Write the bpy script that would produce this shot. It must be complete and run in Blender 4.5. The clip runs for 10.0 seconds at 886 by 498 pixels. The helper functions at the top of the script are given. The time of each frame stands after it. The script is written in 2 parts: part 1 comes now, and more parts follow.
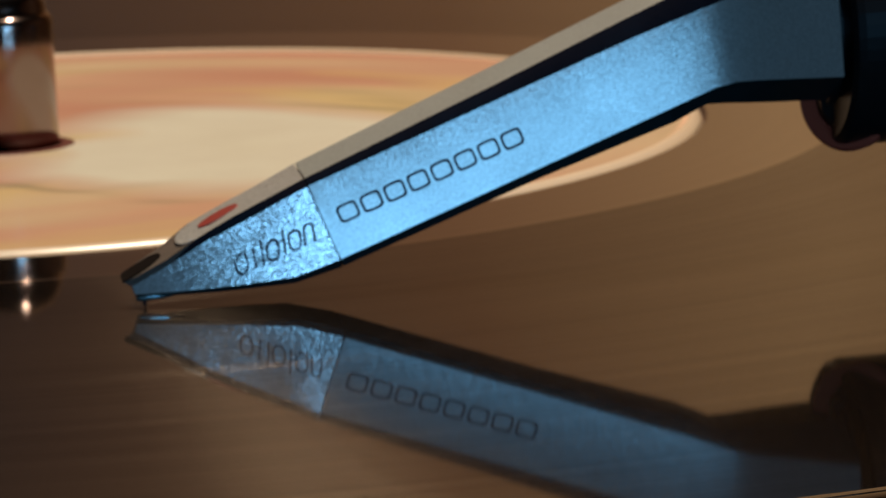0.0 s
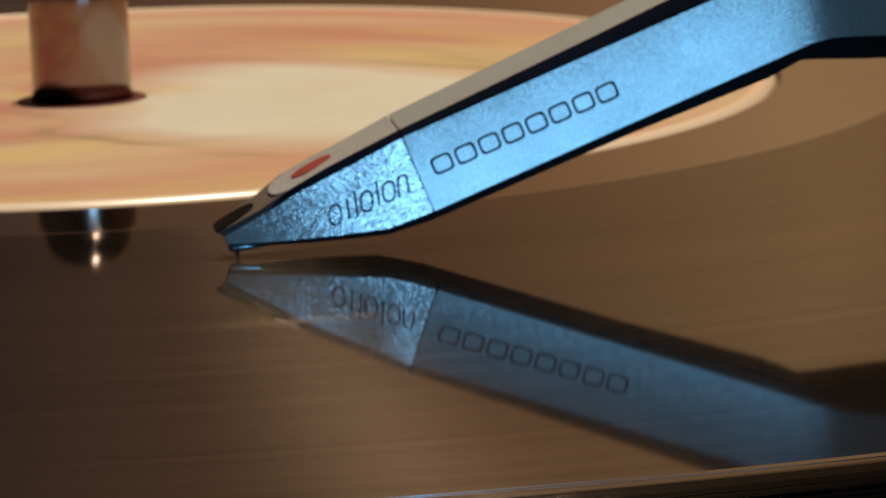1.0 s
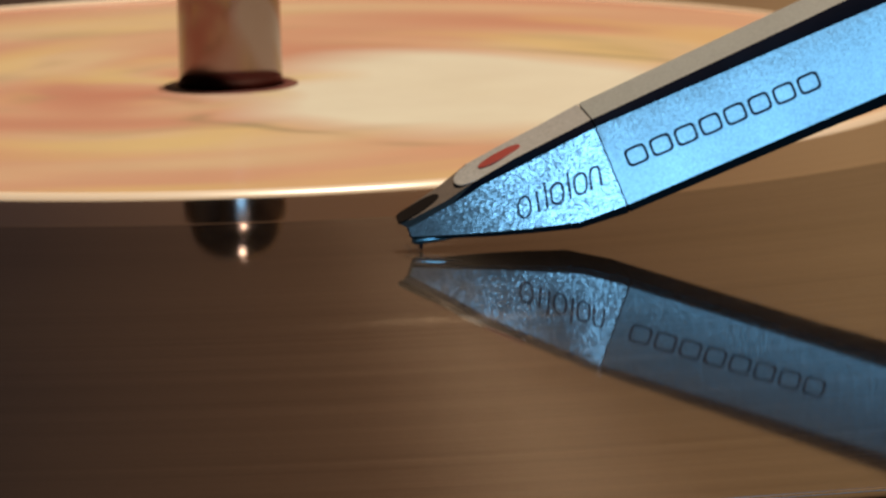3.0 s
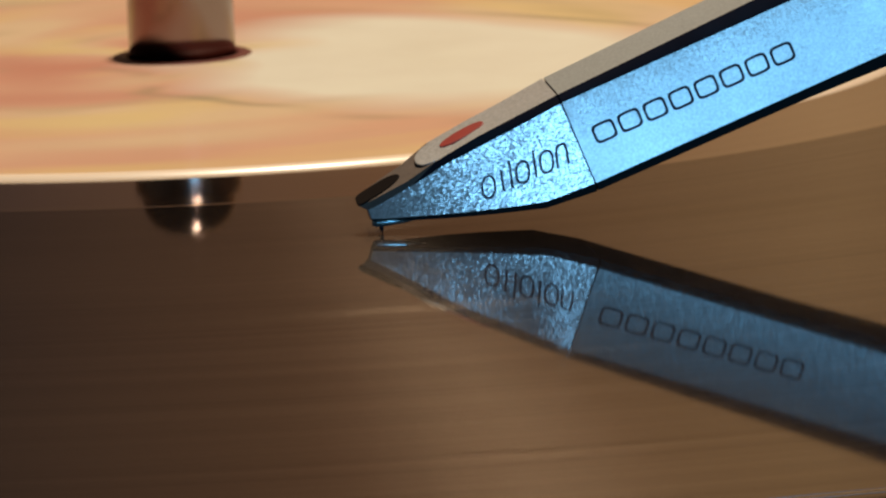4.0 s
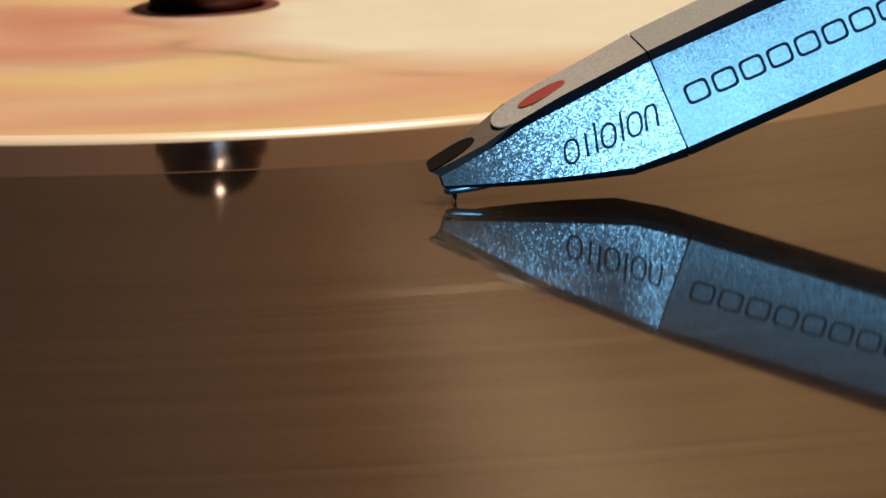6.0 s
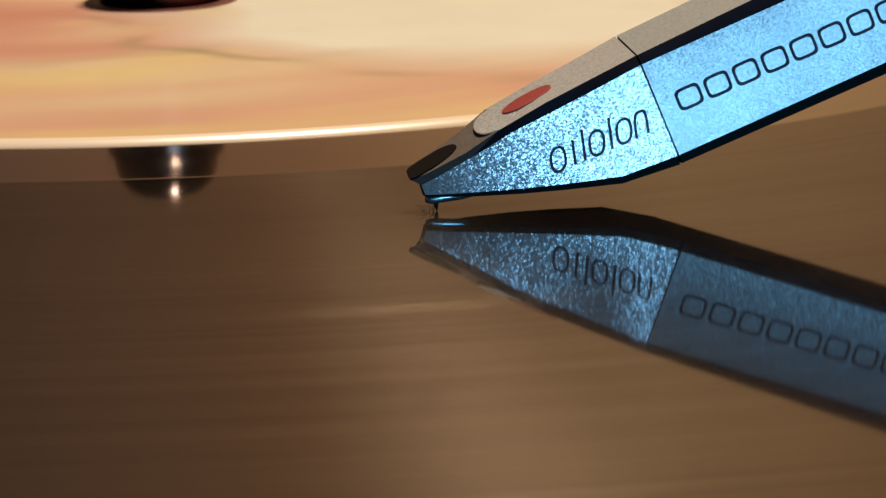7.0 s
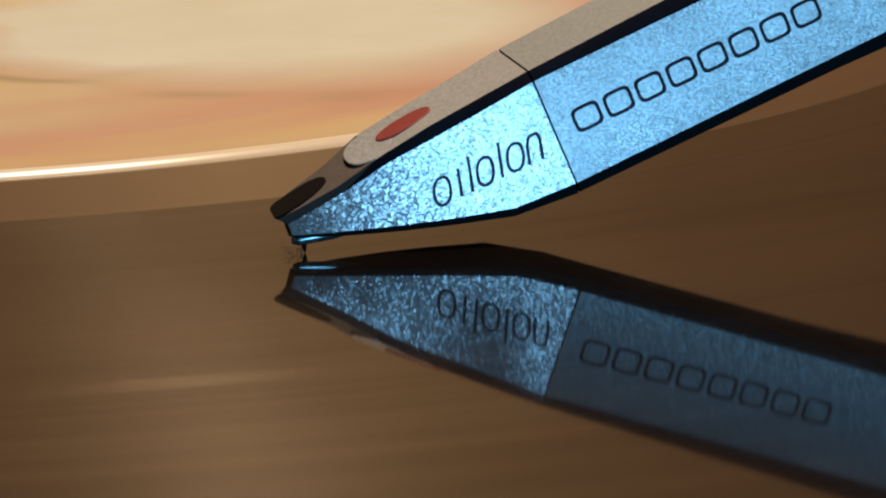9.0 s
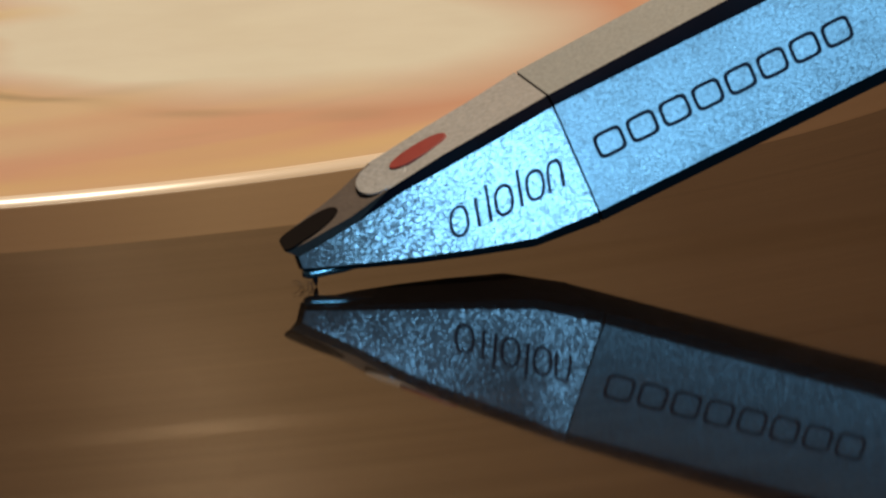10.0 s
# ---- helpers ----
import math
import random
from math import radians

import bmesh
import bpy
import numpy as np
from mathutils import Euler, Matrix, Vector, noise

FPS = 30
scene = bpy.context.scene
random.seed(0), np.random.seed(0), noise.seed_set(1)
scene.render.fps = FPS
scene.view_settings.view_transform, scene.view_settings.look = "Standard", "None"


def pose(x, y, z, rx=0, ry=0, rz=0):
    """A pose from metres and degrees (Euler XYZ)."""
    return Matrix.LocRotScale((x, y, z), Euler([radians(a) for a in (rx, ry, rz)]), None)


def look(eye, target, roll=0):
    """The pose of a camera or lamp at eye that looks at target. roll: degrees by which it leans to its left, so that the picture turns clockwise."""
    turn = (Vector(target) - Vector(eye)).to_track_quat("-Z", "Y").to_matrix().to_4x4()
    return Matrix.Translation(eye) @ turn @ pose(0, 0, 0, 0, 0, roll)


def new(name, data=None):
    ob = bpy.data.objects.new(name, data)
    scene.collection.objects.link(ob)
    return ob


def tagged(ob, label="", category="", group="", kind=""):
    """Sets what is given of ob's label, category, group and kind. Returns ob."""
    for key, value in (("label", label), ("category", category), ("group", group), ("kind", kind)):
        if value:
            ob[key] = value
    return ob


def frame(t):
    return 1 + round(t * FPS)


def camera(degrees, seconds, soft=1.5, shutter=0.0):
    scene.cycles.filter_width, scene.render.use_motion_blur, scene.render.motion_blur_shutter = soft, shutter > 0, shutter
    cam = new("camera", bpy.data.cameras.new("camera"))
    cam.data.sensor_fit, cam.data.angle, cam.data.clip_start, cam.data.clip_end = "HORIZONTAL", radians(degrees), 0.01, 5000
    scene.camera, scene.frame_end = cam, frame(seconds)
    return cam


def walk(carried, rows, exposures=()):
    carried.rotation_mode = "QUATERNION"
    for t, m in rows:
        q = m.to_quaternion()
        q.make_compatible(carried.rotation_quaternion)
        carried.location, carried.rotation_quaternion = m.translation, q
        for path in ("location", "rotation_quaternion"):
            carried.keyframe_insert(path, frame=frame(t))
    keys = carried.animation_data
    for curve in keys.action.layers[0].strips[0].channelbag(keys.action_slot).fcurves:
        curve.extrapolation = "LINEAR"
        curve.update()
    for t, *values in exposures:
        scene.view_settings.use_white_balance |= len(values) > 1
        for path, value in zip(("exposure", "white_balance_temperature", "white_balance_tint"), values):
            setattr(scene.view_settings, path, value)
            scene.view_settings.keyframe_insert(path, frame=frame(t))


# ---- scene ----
MM = 0.001
PATH = (
    (0.0, -0.036832, -0.354365, 0.060923, 80.6851, 2.9084, -9.3311),
    (0.5, -0.039719, -0.355724, 0.061087, 80.6787, 2.3697, -9.0856),
    (1.0, -0.044609, -0.352737, 0.059435, 80.4989, 2.2662, -9.5826),
    (1.5, -0.050238, -0.347908, 0.057755, 80.5428, 2.4462, -9.6280),
    (2.0, -0.053950, -0.344154, 0.056524, 80.6894, 2.2877, -9.3234),
    (2.5, -0.055293, -0.338900, 0.056572, 80.7249, 1.6469, -9.1305),
    (3.0, -0.053125, -0.336202, 0.057012, 80.4959, 1.5607, -9.4474),
    (3.2, -0.053575, -0.333383, 0.057017, 80.3354, 1.4814, -9.8303),
    (4.3, -0.050620, -0.319084, 0.058103, 79.7020, 2.3481, -9.9521),
    (4.5, -0.050883, -0.316413, 0.057584, 79.7645, 1.8592, -9.7961),
    (5.0, -0.052530, -0.310874, 0.057045, 79.9562, 2.1579, -9.6990),
    (5.5, -0.055146, -0.304701, 0.054609, 79.7648, 1.8606, -10.1458),
    (6.0, -0.056736, -0.295555, 0.054650, 79.2469, 1.9217, -11.0910),
    (6.2, -0.057377, -0.293255, 0.053944, 79.3519, 1.8715, -11.5266),
    (7.3, -0.058827, -0.277652, 0.054688, 78.7393, 1.7965, -12.3849),
    (7.5, -0.058569, -0.274398, 0.054052, 78.6135, 2.2171, -12.9581),
    (8.0, -0.066149, -0.263412, 0.055616, 78.0909, 1.8527, -15.8704),
    (8.5, -0.068478, -0.252683, 0.054229, 78.2231, 1.8805, -16.8163),
    (9.0, -0.067803, -0.244321, 0.050914, 78.6211, 2.1804, -17.2993),
    (9.5, -0.067304, -0.234961, 0.053560, 77.8849, 2.3271, -17.3558),
    (10.0, -0.065550, -0.233308, 0.051560, 78.2800, 2.5324, -17.4756),
)
cam = camera(8.5, 10.0, soft=1.4)
cam.data.dof.use_dof = True
cam.data.dof.focus_distance = 0.290
cam.data.dof.aperture_fstop = 290.0
walk(cam, [(t, pose(x, y, z, rx, ry, rz)) for t, x, y, z, rx, ry, rz in PATH],
     exposures=((0.0, -0.11), (1.0, -0.04), (2.0, 0.11), (3.2, 0.13), (4.5, 0.15), (5.0, 0.12), (6.0, 0.27), (7.5, 0.19), (8.0, 0.12), (9.0, -0.01), (10.0, -0.09)))

# ---- world and light: a small warm lamp overhead, and a cool window behind the camera ----
CX, CY = -1.54, 73.45          # spindle, mm
ROOM = (-1.7, 1.9, -2.1, 1.05, -0.78, 1.65)   # x0 x1 y0 y1 z0 z1, metres
world = bpy.data.worlds.new("world")
scene.world = world
world.use_nodes = True
world.node_tree.nodes["Background"].inputs[0].default_value = (0.35, 0.5, 0.8, 1)
world.node_tree.nodes["Background"].inputs[1].default_value = 0.3


def area(name, where, target, sx, sy, power, colour):
    d = bpy.data.lights.new(name, "AREA")
    d.shape, d.size, d.size_y, d.energy, d.color = "RECTANGLE", sx, sy, power, colour
    ob = new(name, d)
    ob.matrix_world = look(where, target)
    return ob


area("ceiling_lamp_light", (0.235, 0.16, 1.50), (0.0, 0.03, 0.0), 0.14, 0.14, 28.5, (1.0, 0.838, 0.63))
area("window_light", (0.25, -2.04, 0.17), (0.0, 0.0, 0.02), 0.66, 0.42, 9.8, (0.21, 0.575, 0.98))


# ---- materials ----
class Mat:
    """A node material with short calls."""

    def __init__(self, name, colour=(0.5, 0.5, 0.5), rough=0.5, metal=0.0, **more):
        self.m = bpy.data.materials.new(name)
        self.m.use_nodes = True
        self.n, self.l = self.m.node_tree.nodes, self.m.node_tree.links
        self.b = self.n["Principled BSDF"]
        self.b.inputs["Base Color"].default_value = (*colour, 1)
        self.b.inputs["Roughness"].default_value = rough
        self.b.inputs["Metallic"].default_value = metal
        for k, v in more.items():
            self.b.inputs[k.replace("_", " ")].default_value = v

    def node(self, kind, **inputs):
        nd = self.n.new(kind)
        for k, v in inputs.items():
            key = int(k[1:]) if k[0] == "i" and k[1:].isdigit() else k.replace("_", " ")
            if isinstance(v, bpy.types.NodeSocket):
                self.l.new(v, nd.inputs[key])
            else:
                nd.inputs[key].default_value = v
        return nd

    def link(self, out, name):
        self.l.new(out, self.b.inputs[name])

    def coords(self, scale=(1, 1, 1), kind="Object"):
        tc = self.n.new("ShaderNodeTexCoord")
        mp = self.node("ShaderNodeMapping", Vector=tc.outputs[kind])
        mp.inputs["Scale"].default_value = scale
        return mp.outputs[0]

    def noise(self, vec, scale, detail=3.0, rough=0.55):
        return self.node("ShaderNodeTexNoise", Vector=vec, Scale=scale, Detail=detail, Roughness=rough).outputs[0]

    def ramp(self, fac, stops):
        nd = self.node("ShaderNodeValToRGB", Fac=fac)
        e = nd.color_ramp.elements
        while len(e) < len(stops):
            e.new(0.5)
        for el, (p, c) in zip(e, stops):
            el.position, el.color = p, (*c, 1) if len(c) == 3 else c
        return nd.outputs[0]

    def mix(self, fac, a, b):
        nd = self.n.new("ShaderNodeMix")
        nd.data_type = "RGBA"
        for sock, v in ((nd.inputs[0], fac), (nd.inputs[6], a), (nd.inputs[7], b)):
            if isinstance(v, bpy.types.NodeSocket):
                self.l.new(v, sock)
            else:
                sock.default_value = v if isinstance(v, float) else (*v, 1)
        return nd.outputs[2]

    def math(self, op, a, b=0.0, c=0.0):
        nd = self.n.new("ShaderNodeMath")
        nd.operation = op
        for sock, v in zip(nd.inputs, (a, b, c)):
            if isinstance(v, bpy.types.NodeSocket):
                self.l.new(v, sock)
            else:
                sock.default_value = v
        return nd.outputs[0]

    def span(self, v, a, b, lo=0.0, hi=1.0):
        nd = self.node("ShaderNodeMapRange", Value=v)
        for k, x in zip((1, 2, 3, 4), (a, b, lo, hi)):
            nd.inputs[k].default_value = x
        return nd.outputs[0]

    def bump(self, height, strength, distance):
        self.link(self.node("ShaderNodeBump", Height=height, Strength=strength, Distance=distance).outputs[0], "Normal")

    def polar(self):
        """Radius in mm and angle in turns, about the object's own z axis."""
        sep = self.node("ShaderNodeSeparateXYZ", Vector=self.coords())
        x, y = sep.outputs[0], sep.outputs[1]
        r = self.math("MULTIPLY", self.math("SQRT", self.math("ADD", self.math("MULTIPLY", x, x), self.math("MULTIPLY", y, y))), 1000.0)
        a = self.math("MULTIPLY", self.math("ARCTAN2", y, x), 1 / (2 * math.pi))
        return r, a, x, y


def flake_paint(name, colour, rough, tilt, size, metal):
    """Metal flakes: small cells, each tilted its own way, in a clear binder."""
    m = Mat(name, colour, rough, metal)
    co = m.coords()
    cells = m.node("ShaderNodeTexVoronoi", Vector=co, Scale=1.0 / size, Randomness=1.0)
    geo = m.n.new("ShaderNodeNewGeometry")

    def vmath(op, a, b):
        nd = m.n.new("ShaderNodeVectorMath")
        nd.operation = op
        for sock, v in zip(nd.inputs, (a, b)):
            if isinstance(v, bpy.types.NodeSocket):
                m.l.new(v, sock)
            else:
                sock.default_value = v
        return nd.outputs[0]

    lean = vmath("MULTIPLY", vmath("SUBTRACT", cells.outputs["Color"], (0.5, 0.5, 0.5)), (tilt, tilt, tilt))
    m.link(vmath("NORMALIZE", vmath("ADD", geo.outputs["Normal"], lean), (0, 0, 0)), "Normal")
    worn = m.noise(co, 260, 4.0)
    m.link(m.span(worn, 0.3, 0.7, rough - 0.02, rough + 0.02), "Roughness")
    grain = m.noise(co, 0.4 / size, 3.0)
    m.link(m.mix(m.span(grain, 0.35, 0.65), tuple(c * 0.86 for c in colour), tuple(min(1, c * 1.1) for c in colour)), "Base Color")
    return m.m


SILVER = flake_paint("fine silver flake paint", (0.57, 0.61, 0.61), 0.35, 0.14, 0.00006, 0.6)
SPARKLE = flake_paint("coarse silver flake paint", (0.79, 0.80, 0.80), 0.25, 0.19, 0.00007, 0.6)


def dark_plastic(name, colour, rough, scale=2500, amount=0.15):
    m = Mat(name, colour, rough)
    co = m.coords()
    n = m.noise(co, scale, 3.0)
    m.bump(n, amount, 0.0001)
    m.link(m.span(m.noise(co, scale * 0.1, 3.0), 0.3, 0.7, rough * 0.85, min(1.0, rough * 1.2)), "Roughness")
    m.link(m.mix(m.noise(co, scale * 0.3), tuple(c * 0.8 for c in colour), tuple(c * 1.2 for c in colour)), "Base Color")
    return m.m


BLACK = dark_plastic("black plastic", (0.012, 0.012, 0.014), 0.35)
# Near-black colour stands in for the dark room the bevels mirror.
CHAMFER = dark_plastic("bevels darkened for the room they mirror", (0.012, 0.008, 0.015), 0.6)
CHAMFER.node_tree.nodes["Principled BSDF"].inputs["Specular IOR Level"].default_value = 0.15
EDGE = dark_plastic("dark teal lower bevel", (0.008, 0.018, 0.022), 0.4)
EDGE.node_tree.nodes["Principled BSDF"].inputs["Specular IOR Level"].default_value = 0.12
# Shade on the steep nose slope, put in as a darker colour.
NOSE = dark_plastic("silver paint shaded on the nose slope", (0.12, 0.093, 0.078), 0.8, 5000, 0.3)
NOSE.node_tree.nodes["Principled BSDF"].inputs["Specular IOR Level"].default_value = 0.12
RED = dark_plastic("red print", (0.27, 0.038, 0.03), 0.5, 4000, 0.1)
INK = dark_plastic("dark violet ink", (0.030, 0.018, 0.042), 0.5, 6000, 0.1)
WASHER = dark_plastic("red rubber", (0.40, 0.07, 0.04), 0.6, 1500)
SLOT = dark_plastic("near-black slot fill", (0.010, 0.007, 0.006), 0.9)
SLOT.node_tree.nodes["Principled BSDF"].inputs["Specular IOR Level"].default_value = 0.05
TEAL = Mat("pale teal cantilever lacquer", (0.36, 0.50, 0.52), 0.22, 0.85).m
DIAMOND = Mat("dark diamond", (0.02, 0.02, 0.025), 0.1).m
LINT = Mat("brown lint", (0.16, 0.09, 0.05), 0.8).m
GLOSS = dark_plastic("glossy black lacquer", (0.008, 0.008, 0.009), 0.3, 600, 0.02)
GLOSS.node_tree.nodes["Principled BSDF"].inputs["Specular IOR Level"].default_value = 0.15
CHROME = Mat("polished steel", (0.27, 0.23, 0.215), 0.12, 1.0).m

STEEL = Mat("dark polished steel", (0.25, 0.18, 0.16), 0.15, 1.0).m


def vinyl(name, coat, rough, wall, spec, gap=0.0):
    """Black vinyl: a clear sheen over groove walls that scatter light across the groove."""
    m = Mat(name, (0.005, 0.0035, 0.003), rough, 0.0, Coat_Weight=coat, Coat_Roughness=0.025, Coat_IOR=1.5, Specular_IOR_Level=spec, Specular_Tint=(1.0, 0.66, 0.36, 1.0))
    r, a, x, y = m.polar()
    v = m.node("ShaderNodeCombineXYZ", X=r, Y=m.math("MULTIPLY", a, 3.0)).outputs[0]
    bands, fine = m.noise(v, 0.5, 4.0, 0.7), m.noise(v, 5.0, 3.0, 0.7)
    both = m.math("ADD", m.math("MULTIPLY", bands, 0.6), m.math("MULTIPLY", fine, 0.4))
    m.link(m.span(both, 0.35, 0.65, rough * 0.85, rough * 1.2), "Roughness")
    m.link(m.span(both, 0.3, 0.7, coat * 0.8, min(1.0, coat * 1.15)), "Coat Weight")
    m.link(m.span(fine, 0.3, 0.7, 0.030, 0.052), "Coat Roughness")
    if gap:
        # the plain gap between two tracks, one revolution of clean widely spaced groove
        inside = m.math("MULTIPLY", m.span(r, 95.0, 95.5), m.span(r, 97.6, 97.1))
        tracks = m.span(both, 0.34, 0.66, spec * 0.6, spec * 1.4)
        sheen_rise = m.span(r, 72.0, 125.0, 0.35, 1.3)      # sheen placed by radius: weak by the stylus, stronger outwards
        m.link(m.math("ADD", m.math("MULTIPLY", tracks, sheen_rise), m.math("MULTIPLY", inside, gap)), "Specular IOR Level")
    if wall:
        # the groove walls that are not hidden behind their neighbours lean outwards
        rock = m.math("MULTIPLY", m.math("MULTIPLY_ADD", m.math("SINE", m.math("MULTIPLY", r, 49.0)), 0.5, 0.5), m.span(fine, 0.3, 0.7, wall * 0.85, wall * 1.15))
        rock = m.math("DIVIDE", m.math("MULTIPLY", rock, 1000.0), r)
        lean = m.node("ShaderNodeCombineXYZ", X=m.math("MULTIPLY", x, rock), Y=m.math("MULTIPLY", y, rock), Z=1.0).outputs[0]
        nd = m.n.new("ShaderNodeVectorMath")
        nd.operation = "NORMALIZE"
        m.l.new(lean, nd.inputs[0])
        m.link(nd.outputs[0], "Normal")
    return m.m


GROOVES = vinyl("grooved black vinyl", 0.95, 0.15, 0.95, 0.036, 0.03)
SMOOTH = vinyl("smooth black vinyl", 1.0, 0.10, 0.0, 0.6)


def label_print():
    m = Mat("salmon label print", (0.8, 0.4, 0.25), 0.55, Coat_Weight=0.2, Coat_Roughness=0.2)
    r, a, x, y = m.polar()
    # sweeping arcs of colour: low detail along the turn, more across it
    ar = m.math("ADD", a, m.math("MULTIPLY", r, 0.004))
    v = m.node("ShaderNodeCombineXYZ", X=m.math("MULTIPLY", r, 0.09), Y=m.math("MULTIPLY", m.math("COSINE", m.math("MULTIPLY", ar, 6.2832)), 1.1), Z=m.math("MULTIPLY", m.math("SINE", m.math("MULTIPLY", ar, 6.2832)), 1.1)).outputs[0]
    soft, streak = m.noise(v, 0.8, 1.0, 0.45), m.noise(v, 1.3, 1.0, 0.45)
    base = m.ramp(soft, [(0.32, (0.45, 0.185, 0.125)), (0.46, (0.50, 0.245, 0.165)), (0.56, (0.54, 0.31, 0.205)), (0.68, (0.57, 0.41, 0.26))])
    base = m.mix(m.span(streak, 0.52, 0.70, 0.0, 0.45), base, (0.62, 0.47, 0.16))
    base = m.mix(m.span(m.noise(v, 1.7, 1.0), 0.58, 0.80, 0.0, 0.5), base, (0.30, 0.23, 0.12))
    # the pale patch on one side of the spindle
    dx, dy = m.math("ADD", x, -0.016), m.math("ADD", y, 0.010)
    d = m.math("SQRT", m.math("ADD", m.math("MULTIPLY", m.math("MULTIPLY", dx, dx), 1.7), m.math("MULTIPLY", dy, dy)))
    d = m.math("ADD", d, m.math("MULTIPLY", m.math("ADD", soft, -0.5), 0.022))
    base = m.mix(m.span(d, 0.0260, 0.0150, 0.0, 0.95), base, (0.65, 0.635, 0.54))
    # a thin olive line round the patch, broken in places
    line = m.math("MULTIPLY", m.span(d, 0.0245, 0.0262), m.span(d, 0.0285, 0.0268))
    base = m.mix(m.math("MULTIPLY", line, m.span(streak, 0.42, 0.60, 0.0, 0.55)), base, (0.22, 0.19, 0.12))
    # uneven ink in the print
    base = m.mix(m.span(m.noise(m.coords(), 90, 4.0, 0.6), 0.35, 0.70, 0.0, 0.16), base, (0.34, 0.24, 0.17))
    rim = m.span(r, 48.6, 49.0)
    base = m.mix(rim, base, (0.80, 0.50, 0.34))
    m.link(base, "Base Color")
    m.bump(m.noise(m.coords(), 2500, 3.0), 0.15, 0.00004)
    return m.m


LABEL = label_print()
# Cream colour carries part of the lamp's highlight along the rim.
RIM_GLINT = Mat("cream rim, highlight in its colour", (0.74, 0.58, 0.43), 0.27).m
HOLE = Mat("dark brown hole edge", (0.10, 0.02, 0.015), 0.5).m


def wood(name, a, b, scale):
    m = Mat(name, a, 0.5)
    co = m.coords((1.0, 1.0, 6.0))
    n = m.noise(co, scale, 5.0, 0.6)
    m.link(m.ramp(n, [(0.3, a), (0.7, b)]), "Base Color")
    m.bump(n, 0.1, 0.002)
    return m.m


WALL = wood("brown wood panelling", (0.13, 0.062, 0.025), (0.20, 0.10, 0.042), 3.0)
# unseen wall; a light band painted across it shapes the record's reflection
def band_wall():
    m = Mat("brown wall, light band in its colour", (0.3, 0.16, 0.07), 0.5)
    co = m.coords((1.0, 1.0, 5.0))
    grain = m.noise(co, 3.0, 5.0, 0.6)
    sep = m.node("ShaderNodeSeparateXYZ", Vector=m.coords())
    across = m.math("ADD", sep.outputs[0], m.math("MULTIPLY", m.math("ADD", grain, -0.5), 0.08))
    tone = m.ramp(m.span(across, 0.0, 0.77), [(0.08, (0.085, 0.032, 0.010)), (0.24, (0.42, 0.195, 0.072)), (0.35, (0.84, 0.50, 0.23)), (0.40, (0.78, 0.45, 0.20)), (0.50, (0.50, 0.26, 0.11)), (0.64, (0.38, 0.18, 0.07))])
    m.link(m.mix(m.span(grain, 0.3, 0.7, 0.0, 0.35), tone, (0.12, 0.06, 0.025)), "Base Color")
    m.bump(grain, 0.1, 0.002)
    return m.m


BAND_WALL = band_wall()
# Unseen west and south walls, added dark to hold back warm fill.
SHADE = wood("unseen green-grey wall, dark to cut warm fill", (0.022, 0.030, 0.028), (0.034, 0.044, 0.041), 2.5)
# Unseen ceiling; its brown is set to warm and dim the bounce.
CEILING = wood("unseen ceiling, brown to warm its bounce", (0.20, 0.135, 0.085), (0.26, 0.18, 0.12), 2.0)
TABLE = wood("dark table top", (0.05, 0.03, 0.02), (0.09, 0.055, 0.035), 8.0)
FELT = dark_plastic("black felt", (0.012, 0.012, 0.013), 0.95, 3000, 0.6)


# ---- builders ----
def part(name, bm, material, parent=None, label="", smooth=False, bevel=0.0):
    bmesh.ops.recalc_face_normals(bm, faces=bm.faces)
    me = bpy.data.meshes.new(name)
    bm.to_mesh(me)
    bm.free()
    for mat in material if isinstance(material, (list, tuple)) else [material]:
        me.materials.append(mat)
    for p in me.polygons:
        p.use_smooth = smooth and abs(p.normal.z) < 0.9999
    ob = new(name, me)
    if parent:
        ob.parent = parent
    if label:
        tagged(ob, label)
    if bevel:
        mod = ob.modifiers.new("bevel", "BEVEL")
        mod.width, mod.segments, mod.limit_method, mod.angle_limit = bevel, 2, "ANGLE", radians(30)
    return ob


def thing(name, label, category, where=(0, 0, 0), group="", kind=""):
    ob = new(name)
    ob.empty_display_size = 0.01
    ob.location = where
    return tagged(ob, label, category, group, kind)


def loft(rings, closed=True):
    """Rings of points in mm, skinned and capped."""
    bm = bmesh.new()
    vs = [[bm.verts.new(Vector(p) * MM) for p in ring] for ring in rings]
    n = len(rings[0])
    for a, b in zip(vs, vs[1:]):
        for i in range(n):
            bm.faces.new((a[i], a[(i + 1) % n], b[(i + 1) % n], b[i]))
    if closed:
        bm.faces.new(vs[0])
        bm.faces.new(vs[-1][::-1])
    return bm


def lathe(profile, steps=96, centre=(0, 0)):
    """Profile of (radius, z) in mm, turned about z; ends closed when they lie on the axis."""
    bm = bmesh.new()
    rows = []
    for r, z in profile:
        if r < 1e-6:
            rows.append([bm.verts.new((centre[0] * MM, centre[1] * MM, z * MM))])
        else:
            rows.append([bm.verts.new(((centre[0] + r * math.cos(2 * math.pi * i / steps)) * MM, (centre[1] + r * math.sin(2 * math.pi * i / steps)) * MM, z * MM)) for i in range(steps)])
    for a, b in zip(rows, rows[1:]):
        for i in range(steps):
            j = (i + 1) % steps
            q = [a[i % len(a)], a[j % len(a)], b[j % len(b)], b[i % len(b)]]
            q = list(dict.fromkeys(q))
            if len(q) > 2:
                bm.faces.new(q)
    return bm


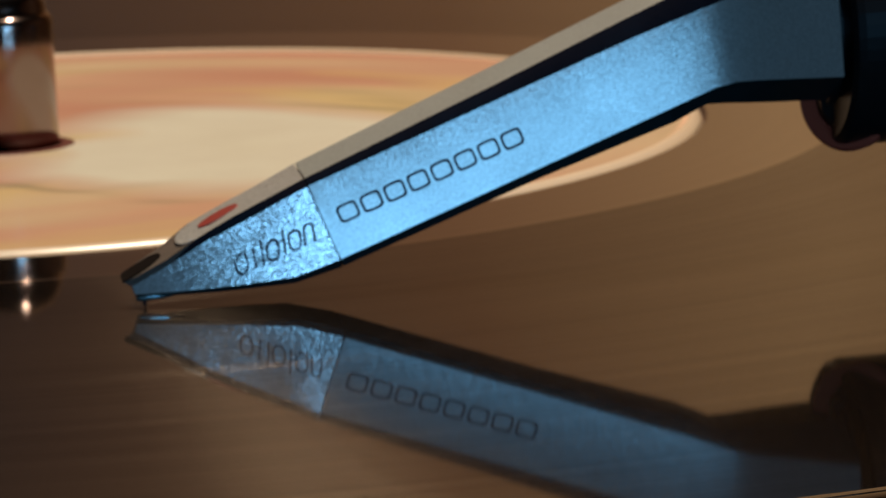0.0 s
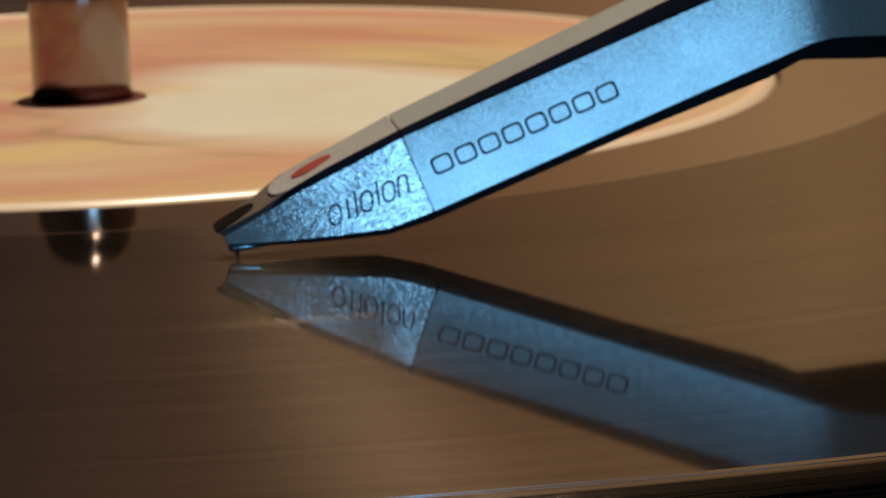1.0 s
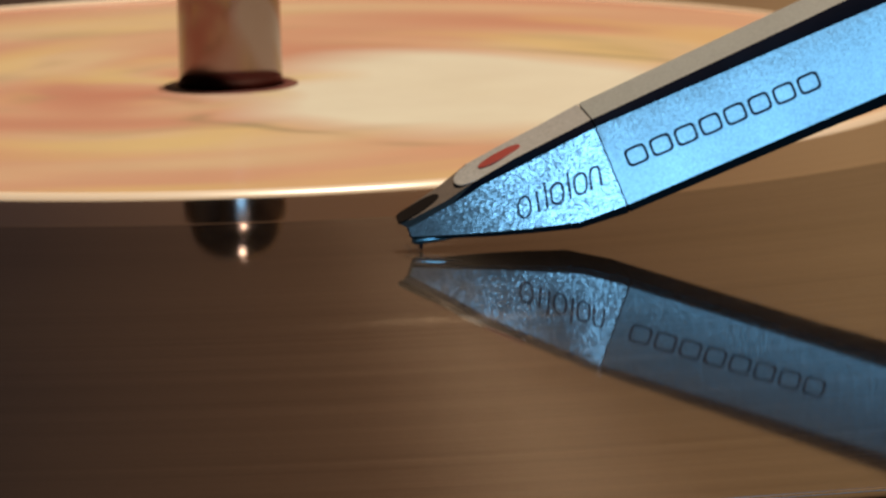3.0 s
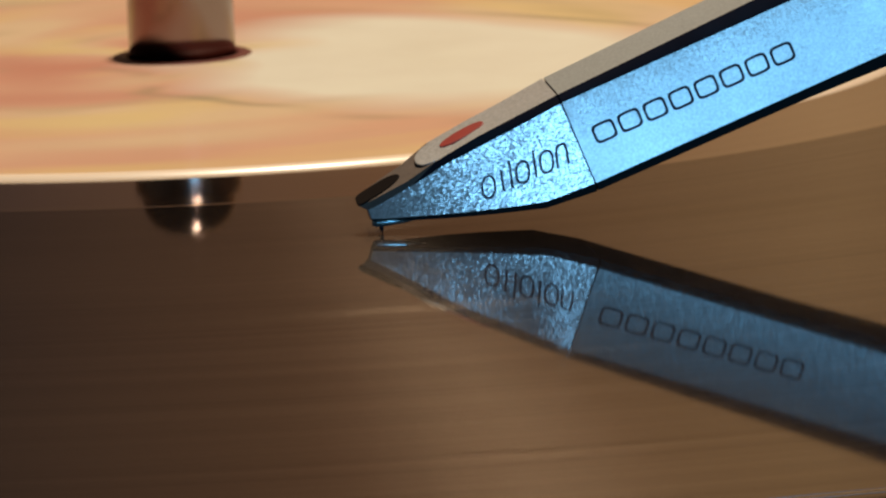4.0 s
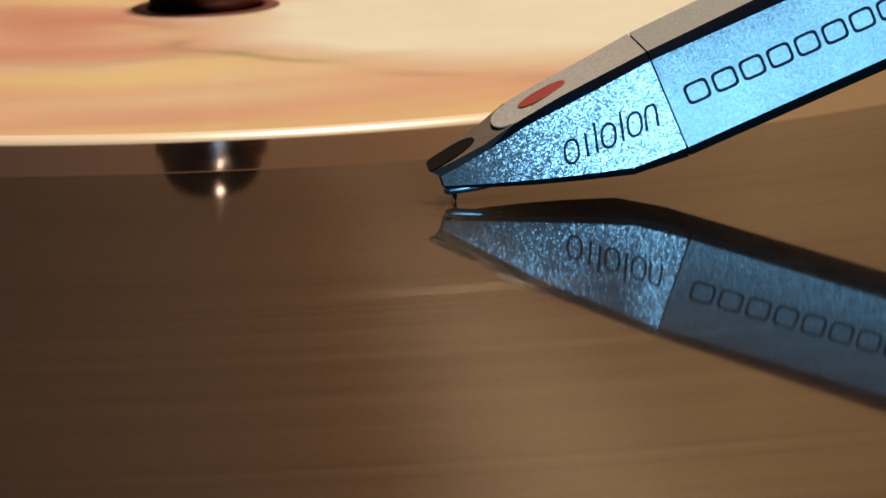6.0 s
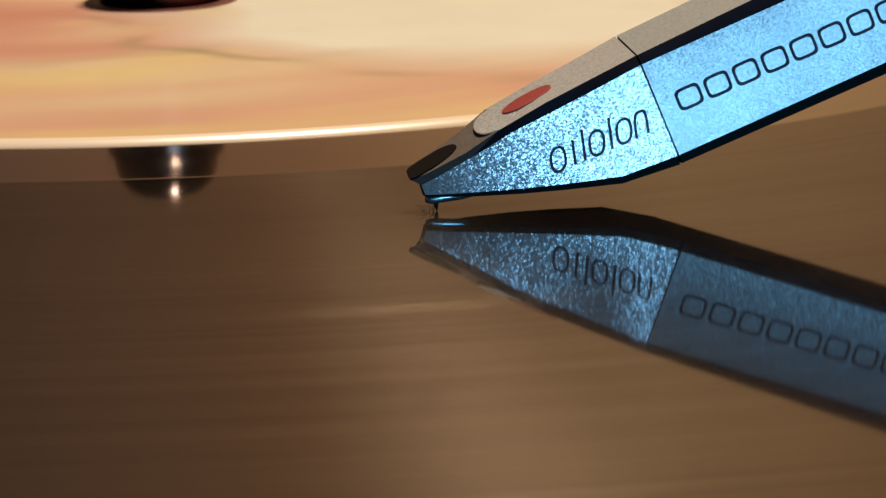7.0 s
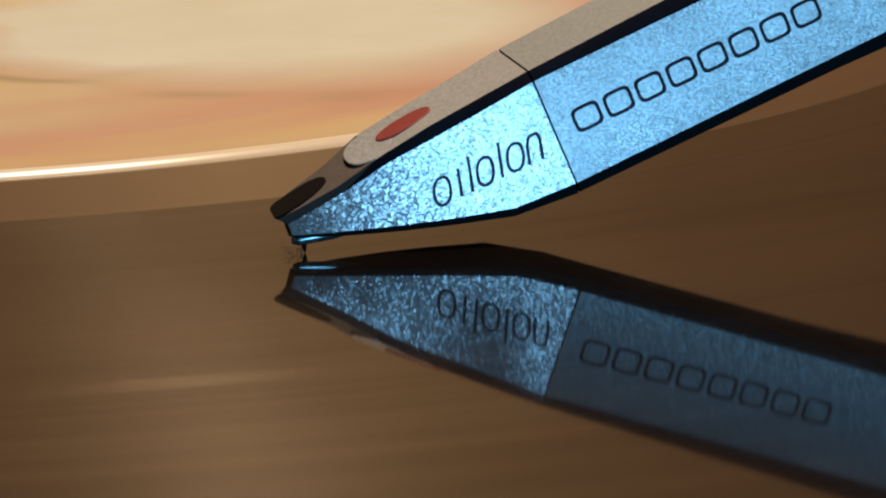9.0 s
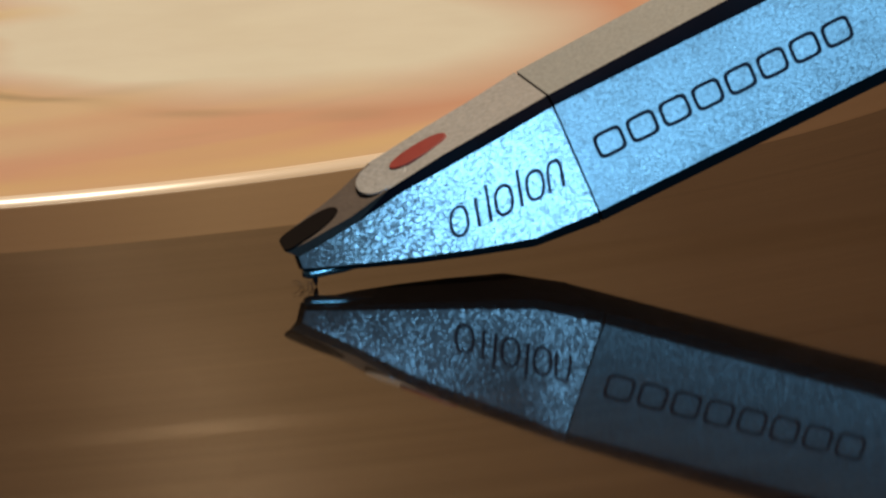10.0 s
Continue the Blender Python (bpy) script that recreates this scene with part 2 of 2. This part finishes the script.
def box(x0, x1, y0, y1, z0, z1):
    """A box in metres."""
    bm = bmesh.new()
    bmesh.ops.create_cube(bm, size=1.0, matrix=Matrix.LocRotScale(((x0 + x1) / 2, (y0 + y1) / 2, (z0 + z1) / 2), None, (x1 - x0, y1 - y0, z1 - z0)))
    return bm


def rod(points, radii, sides=16):
    """A round bar through points in mm."""
    rings = []
    for i, p in enumerate(points):
        a, b = Vector(points[max(0, i - 1)]), Vector(points[min(len(points) - 1, i + 1)])
        q = (b - a).to_track_quat("Z", "Y")
        rings.append([Vector(p) + q @ Vector((radii[i] * math.cos(2 * math.pi * k / sides), radii[i] * math.sin(2 * math.pi * k / sides), 0)) for k in range(sides)])
    return loft(rings)


# ---- the room ----
x0, x1, y0, y1, z0, z1 = ROOM
T = 0.12
tagged(part("floor", box(x0 - T, x1 + T, y0 - T, y1 + T, z0 - T, z0), TABLE), "dark wooden floor", "floor", kind="structure")
tagged(part("ceiling", box(x0 - T, x1 + T, y0 - T, y1 + T, z1, z1 + T), CEILING), "unseen ceiling, browned to warm its bounce light", "ceiling", kind="structure")
tagged(part("wall_north", box(x0, x1, y1, y1 + T, z0, z1), BAND_WALL), "unseen brown wall with a light band painted in", "wall", kind="structure")
tagged(part("wall_east", box(x1, x1 + T, y0 - T, y1 + T, z0, z1), WALL), "brown wood panelled wall", "wall", kind="structure")
tagged(part("wall_west", box(x0 - T, x0, y0 - T, y1 + T, z0, z1), SHADE), "unseen green-grey wall, dark to cut warm fill", "wall", kind="structure")
# south wall with a window opening
wx0, wx1, wz0, wz1 = -0.11, 0.61, -0.08, 0.42
bm = bmesh.new()
for bx in ((x0, wx0, z0, z1), (wx1, x1, z0, z1), (wx0, wx1, z0, wz0), (wx0, wx1, wz1, z1)):
    bmesh.ops.create_cube(bm, size=1.0, matrix=Matrix.LocRotScale(((bx[0] + bx[1]) / 2, y0 - T / 2, (bx[2] + bx[3]) / 2), None, (bx[1] - bx[0], T, bx[3] - bx[2])))
tagged(part("wall_south", bm, SHADE), "unseen green-grey wall with a window opening, dark to cut warm fill", "wall", kind="structure")

# ---- turntable: base, platter, mat, spindle ----
ZB = -2.1                                  # underside of the record, mm
tagged(part("table", box(-0.55, 0.65, -0.32, 0.48, z0, -0.115), TABLE, bevel=0.003), "dark wooden table block under the turntable", "table")
deck = thing("turntable", "black turntable with a steel spindle", "turntable", (CX * MM, CY * MM, 0))
part("base", box(-0.19, 0.27, -0.185, 0.185, -0.114, -0.030), BLACK, deck, bevel=0.004)
part("platter", lathe([(0, -29.9), (152, -29.9), (154, -28), (154, -7), (152.5, -5.2), (0, -5.2)], 160), BLACK, deck, smooth=False)
part("slip_mat", lathe([(0, -5.1), (147, -5.1), (147, ZB - 0.05), (0, ZB - 0.05)], 128), FELT, deck, "black felt slip mat")
part("spindle", lathe([(0, -5), (3.6, -5), (3.6, 9.0), (3.57, 9.25), (3.47, 9.45), (3.3, 9.58), (3.2, 9.66), (3.15, 10.2), (3.0, 10.7), (2.75, 11.2), (2.3, 11.7), (1.6, 12.1), (0.8, 12.3), (0, 12.35)], 64), STEEL, deck, "polished steel spindle", smooth=True)

# ---- the record ----
record = thing("vinyl_record", "black vinyl record with a salmon and cream printed label", "record", (CX * MM, CY * MM, 0))
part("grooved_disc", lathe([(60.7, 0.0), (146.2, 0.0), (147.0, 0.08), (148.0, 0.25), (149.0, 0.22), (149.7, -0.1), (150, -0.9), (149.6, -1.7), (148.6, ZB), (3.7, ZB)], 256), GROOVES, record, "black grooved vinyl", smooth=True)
part("run_out", lathe([(3.7, -0.25), (50.2, -0.25), (50.35, -0.02), (50.6, 0.01), (60.7 - 0.3, 0.01), (60.7, 0.0)], 256), SMOOTH, record, "smooth run-out ring", smooth=True)
lab = part("label", lathe([(4.4, -0.24), (4.4, -0.02), (4.6, 0.0), (49.3, 0.0), (49.45, -0.01)], 256), LABEL, record, "salmon printed paper label with cream and yellow patches", smooth=True)
part("rim", lathe([(49.2, -0.01), (49.3, 0.27), (49.4, 0.3), (49.55, 0.26), (49.75, 0.14), (50.0, -0.05), (50.1, -0.2)], 256), RIM_GLINT, lab, "glossy label rim, paled for its highlight", smooth=True)
part("hole_edge", lathe([(3.75, -0.2), (3.75, 0.06), (4.0, 0.1), (4.5, 0.08), (4.7, 0.0)], 64), HOLE, lab, "dark brown edge of the centre hole", smooth=True)

# ---- the cartridge ----
AX, UP = Vector((0.937, 0, 0.350)), Vector((-0.350, 0, 0.937))
O = Vector((11.70, 0, 2.40))              # foot of the joint on the side face


def at(s, n, y=0.0):
    p = O + AX * s + UP * n
    return Vector((p.x, y, p.z))


LEAN = 0.075
ROLL = 0.08                               # the far edge stands a little higher


def eight(tp, bt, rg, un, hw, hr, hu, yc, far=0.0):
    """A cross-section: side top, side bottom, top ridge, underside, as (x, z), and the three half widths."""
    lean = LEAN * (tp[1] - bt[1]) / 2      # the side leans back: wider below than above
    L = []
    for (x, z), h in ((bt, hw + lean), (tp, hw - lean), (rg, hr)):
        L.append((x, yc - h, z))
    for (x, z), h in ((rg, hr), (tp, hw - lean), (bt, hw + lean), (un, hu)):
        L.append((x, yc + h, z + (-0.06 if (x, z) == un else ROLL) * 2 * h + (far if (x, z) == rg else 0.0)))
    L.append((un[0], yc - hu, un[1]))
    return L


def xz(s, n):
    p = at(s, n)
    return (p.x, p.z)


def facets(ob, plain_until):
    """Darkens the strips between side and top and all below the side; the nose takes its shade colour on top."""
    vs = ob.data.vertices
    for p in ob.data.polygons:
        segs = sorted({i // 8 for i in p.vertices})
        ks = {i % 8 for i in p.vertices}
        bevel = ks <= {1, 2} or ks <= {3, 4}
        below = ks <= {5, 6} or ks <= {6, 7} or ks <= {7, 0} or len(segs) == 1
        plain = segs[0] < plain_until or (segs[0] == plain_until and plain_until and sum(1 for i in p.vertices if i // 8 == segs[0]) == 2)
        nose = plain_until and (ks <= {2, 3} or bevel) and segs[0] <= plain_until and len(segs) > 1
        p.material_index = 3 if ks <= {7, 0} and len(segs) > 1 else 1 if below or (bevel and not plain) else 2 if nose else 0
        p.use_smooth = True
    ob.data.set_sharp_from_angle(angle=radians(16))


YC = 0.32
cart = thing("phono_cartridge", "silver-grey flake-painted phono cartridge in cool light, resting on the record", "phono cartridge")
S = [
    eight((-0.80, 1.40), (-0.64, 0.90), (-1.30, 1.66), (-0.58, 0.78), 0.44, 0.44, 0.42, 0.10, 0.36),
    eight((-0.05, 1.78), (0.02, 0.92), (-0.42, 2.06), (0.10, 0.78), 0.68, 0.64, 0.65, 0.10, 0.44),
    eight((1.65, 2.74), (1.80, 1.00), (1.35, 2.98), (1.80, 0.78), 1.14, 1.06, 1.12, 0.12, 0.42),
    eight((3.60, 3.92), (4.00, 1.12), (2.95, 4.06), (4.00, 0.84), 1.60, 1.45, 1.58, 0.15, 0.36),
    eight((5.50, 4.82), (6.20, 1.27), (5.28, 5.32), (6.20, 0.95), 1.96, 1.74, 1.95, 0.2, 0.12),
    eight((7.60, 5.82), (8.95, 1.52), (7.45, 6.33), (8.95, 1.12), 2.28, 1.95, 2.25, 0.27),
    eight(xz(-0.04, 4.87), xz(-0.04, 0.0), xz(-0.04, 5.35), xz(-0.04, -0.50), 2.50, 2.10, 2.5, YC),
]
bm = loft(S)
for k in (1, 3):                          # the bevel runs out to a point before the nose
    bm.faces.ensure_lookup_table()
    f = bm.faces[2 * 8 + k]
    v = list(f.verts)
    back = sorted(v, key=lambda q: -q.co.x)[:2]
    front = [q for q in v if q not in back]
    top_back = max(back, key=lambda q: q.co.z)
    low_front = max(front, key=lambda q: abs(q.co.y - 0.00015))
    bmesh.utils.face_split(f, low_front, top_back)
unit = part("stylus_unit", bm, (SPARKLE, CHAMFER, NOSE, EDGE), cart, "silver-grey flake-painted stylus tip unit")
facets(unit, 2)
S = [
    eight(xz(0.06, 4.87), xz(0.06, 0.0), xz(0.06, 5.35), xz(0.06, -0.48), 2.50, 2.10, 2.5, YC),
    eight(xz(13.0, 4.87), xz(13.0, 0.0), xz(13.0, 5.74), xz(13.0, -0.60), 2.50, 2.10, 2.5, YC),
    eight(xz(22.0, 4.87), xz(22.0, 0.0), xz(22.0, 6.08), xz(22.0, -0.95), 2.60, 2.05, 2.4, YC),
    eight((34.6, 16.05), (35.1, 11.20), (34.2, 17.45), (34.8, 10.10), 2.85, 2.2, 1.9, YC),
    eight((35.9, 16.55), (36.4, 11.55), (35.6, 17.95), (35.9, 10.10), 3.2, 2.55, 1.95, YC),
    eight((37.4, 17.10), (37.7, 11.66), (37.2, 18.40), (37.2, 10.05), 3.95, 3.3, 2.1, YC),
    eight((39.0, 17.60), (39.2, 11.76), (38.9, 18.60), (38.8, 10.00), 5.0, 4.3, 2.3, YC),
    eight((42.1, 18.40), (42.2, 11.95), (42.1, 19.30), (42.1, 9.95), 7.2, 6.5, 2.6, YC),
]
body = part("body", loft(S), (SILVER, CHAMFER, CHAMFER, EDGE), cart, "silver-grey flake-painted body, bevels darkened for shade")
facets(body, 0)
part("joint_core", loft([[at(s, n, YC + y) for n, y in ((0.15, -2.6), (4.75, -2.1), (5.25, -1.75), (5.25, 1.75), (4.75, 2.1), (0.15, 2.6), (-0.25, 1.8), (-0.25, -1.8))] for s in (-0.3, 0.3)]), BLACK, cart, "dark gap between stylus unit and body")


def oval(cx, cz, slope, length, width, material, name, label, lift, parent, yc=0.1, side=0.11, blunt=0.85):
    d = Vector((math.cos(slope), 0, math.sin(slope)))
    up = Vector((-d.z, 0, d.x))
    n, rings = 40, []
    for h, k in ((-0.06, 1.0), (lift, 1.0), (lift + 0.012, 0.96)):
        ring = []
        for i in range(n):
            a = 2 * math.pi * i / n
            u, w = math.cos(a), math.sin(a)
            p = blunt if u < 0 else 0.85      # a blunt front end is nearly square
            u, w = math.copysign(abs(u) ** p, u), math.copysign(abs(w) ** (p if p < 0.8 else 1.0), w)
            ring.append(Vector((cx, yc, cz)) + d * (u * length / 2 * k) + Vector((0, w * width / 2 * k, w * width / 2 * k * side)) + up * h)
        rings.append(ring)
    return part(name, loft(rings), material, parent, label)


oval(3.05, 4.40, math.atan2(1.163, 2.33), 2.3, 2.6, SPARKLE, "top_front", "rounded front end of the silver top", 0.0, unit, 0.15, 0.2)
oval(4.70, 5.235, math.atan2(1.20, 2.5), 2.75, 1.2, RED, "red_mark", "brick-red oval mark on the top", 0.045, unit, 0.15, 0.17)
# No recess here: a raised near-black oval paints the slot's shade.
oval(-0.16, 2.50, math.atan2(0.93, 1.75), 2.8, 1.06, SLOT, "front_slot_shade", "raised dark oval, the shade of the nose slot", 0.03, unit, 0.10, 0.40, 0.4)

# cantilever, diamond, lint
arm_ob = part("cantilever", rod([(2.4, 0, 0.95), (1.2, 0, 0.74), (-0.3, 0, 0.60), (-0.56, 0, 0.60)], [0.24, 0.26, 0.25, 0.16], 20), TEAL, cart, "glossy teal cantilever", smooth=True)
part("diamond_tip", rod([(-0.06, 0, 0.52), (-0.03, 0, 0.22), (0.0, 0, 0.005)], [0.14, 0.11, 0.02], 12), DIAMOND, arm_ob, "tiny dark diamond")


# ---- marks on the side: plain outlines in place of words ----
def side_y(x, z):
    """The near side face: y in mm at (x, z)."""
    if x > 10.9:
        n = (Vector((x, 0, z)) - O).dot(UP)
        return YC - 2.5 + (n - 2.435) * LEAN
    mid_y = float(np.interp(x, (-0.7, 0, 1.7, 3.8, 5.85, 8.28, 10.85), (-0.53, -0.67, -1.06, -1.45, -1.76, -2.03, -2.2)))
    mid_z = float(np.interp(x, (-0.7, 0, 1.7, 3.8, 5.85, 8.28, 10.85), (1.27, 1.45, 1.94, 2.53, 3.08, 3.69, 4.68)))
    return mid_y + (z - mid_z) * LEAN


def outline(centre, ex, ez, w, h, power, stroke, parent, a0=0.0, a1=1.0):
    """A flat raised outline on the side face; power 2 is an ellipse, higher is squarer."""
    n = 40
    bm = bmesh.new()
    rows = []
    for i in range(n + 1):
        a = 2 * math.pi * (a0 + (a1 - a0) * i / n)
        c, s_ = math.cos(a), math.sin(a)
        u, v = math.copysign(abs(c) ** (2 / power), c), math.copysign(abs(s_) ** (2 / power), s_)
        row = []
        for k in (0, 1):
            p = centre + ex * (u * (w / 2 - stroke * k)) + ez * (v * (h / 2 - stroke * k))
            p.y = side_y(p.x, p.z) - 0.03
            row.append(bm.verts.new(p * MM))
        rows.append(row)
    for a, b in zip(rows, rows[1:]):
        bm.faces.new((a[0], b[0], b[1], a[1]))
    g = bmesh.ops.extrude_face_region(bm, geom=bm.faces[:])
    for v in g["geom"]:
        if isinstance(v, bmesh.types.BMVert):
            v.co.y += 0.06 * MM
    return part("printed_outline", bm, INK, parent)


def bar(a, b, stroke, parent):
    d = (b - a).normalized()
    sd = Vector((-d.z, 0, d.x)) * stroke / 2
    ring = []
    for p in (a - sd, a + sd, b + sd, b - sd):
        ring.append(p)
    r0 = [Vector((p.x, side_y(p.x, p.z) - 0.03, p.z)) for p in ring]
    r1 = [Vector((p.x, side_y(p.x, p.z) + 0.03, p.z)) for p in ring]
    return part("printed_bar", loft([r0, r1]), INK, parent)


for i in range(8):
    s = 1.62 + i * 1.555
    outline(at(s, 2.48 - 0.012 * s), AX, UP, 1.34, 1.12, 4.5, 0.15, body)
EX = Vector((math.cos(radians(21)), 0, math.sin(radians(21))))
EZ = Vector((-0.10, 0, 0.995))
for k, (dist, kind) in enumerate(((0.0, "o"), (0.83, "i"), (1.36, "t"), (2.05, "o"), (2.80, "t"), (3.50, "o"), (4.42, "n"))):
    c = Vector((5.78, 0, 2.50)) + EX * dist
    if kind == "o":
        outline(c, EX, EZ, 0.88, 1.30, 2.4, 0.13, unit)
    elif kind == "n":
        outline(c - EZ * 0.6, EX, EZ, 0.76, 2.5, 4.0, 0.13, unit, 0.0, 0.5)
    else:
        h = 0.65 if kind == "i" else 0.95
        bar(c - EZ * 0.6, c + EZ * h, 0.13, unit)

# ---- tonearm with collar and red washer ----
arm = thing("tonearm", "black tonearm collar with a silver tube", "tonearm", (42.3 * MM, YC * MM, 14.2 * MM))
arm.rotation_euler = (0, radians(90), radians(4))


def ring_part(name, prof, mat, label="", steps=64):
    return part(name, lathe(prof, steps), mat, arm, label, smooth=False)


ring_part("flange", [(0, -0.15), (5.0, -0.15), (5.1, 0.0), (5.1, 0.2), (0, 0.2)], BLACK)
ring_part("collar", [(0, 0.2), (7.0, 0.2), (7.35, 0.45), (7.5, 0.9), (7.5, 15), (7.0, 15.6), (0, 15.6)], GLOSS, "glossy black locking collar")
ring_part("tube", [(0, 15.6), (4.8, 15.6), (4.8, 150), (0, 150)], CHROME, "silver tonearm tube")
knob = thing("rubber_ring", "small red rubber ring round a black pin under the tonearm collar", "rubber ring", (43.5 * MM, -1.4 * MM, 9.7 * MM))
knob.rotation_euler = (0, radians(90), radians(46))
part("ring", lathe([(1.85, -0.5), (2.9, -0.5), (3.15, -0.2), (3.15, 0.5), (1.85, 0.5), (1.85, -0.5)], 48), WASHER, knob)
part("pin", lathe([(0, -0.9), (1.2, -0.9), (1.75, -0.5), (1.8, 1.6), (0, 1.6)], 32), BLACK, knob, "black pin", smooth=True)
rest = thing("tonearm_pivot", "black tonearm pivot post", "tonearm base", (0, 0, 0))
part("post", lathe([(0, -29.8), (22, -29.8), (22, -10), (16, -8), (14, 26), (12, 28), (0, 28)], 48, (200, 12)), BLACK, rest)

# ---- lint at the stylus ----
rng = random.Random(4)
bm = bmesh.new()
for i in range(9):
    p = Vector((rng.uniform(-0.7, -0.1), rng.uniform(-0.25, 0.25), 0.02))
    q = p + Vector((rng.uniform(-0.55, 0.1), rng.uniform(-0.3, 0.3), rng.uniform(0.05, 0.4)))
    mid = (p + q) / 2 + Vector((0, 0, rng.uniform(0.0, 0.15)))
    for a, b in ((p, mid), (mid, q)):
        t = (b - a).orthogonal().normalized() * 0.014
        u = (b - a).cross(t).normalized() * 0.014
        r0 = [bm.verts.new((a + w) * MM) for w in (t, u, -t, -u)]
        r1 = [bm.verts.new((b + w) * MM) for w in (t, u, -t, -u)]
        for k in range(4):
            bm.faces.new((r0[k], r0[(k + 1) % 4], r1[(k + 1) % 4], r1[k]))
tagged(part("lint", bm, LINT), "wisp of brown lint on the record at the stylus", "lint", kind="stuff")
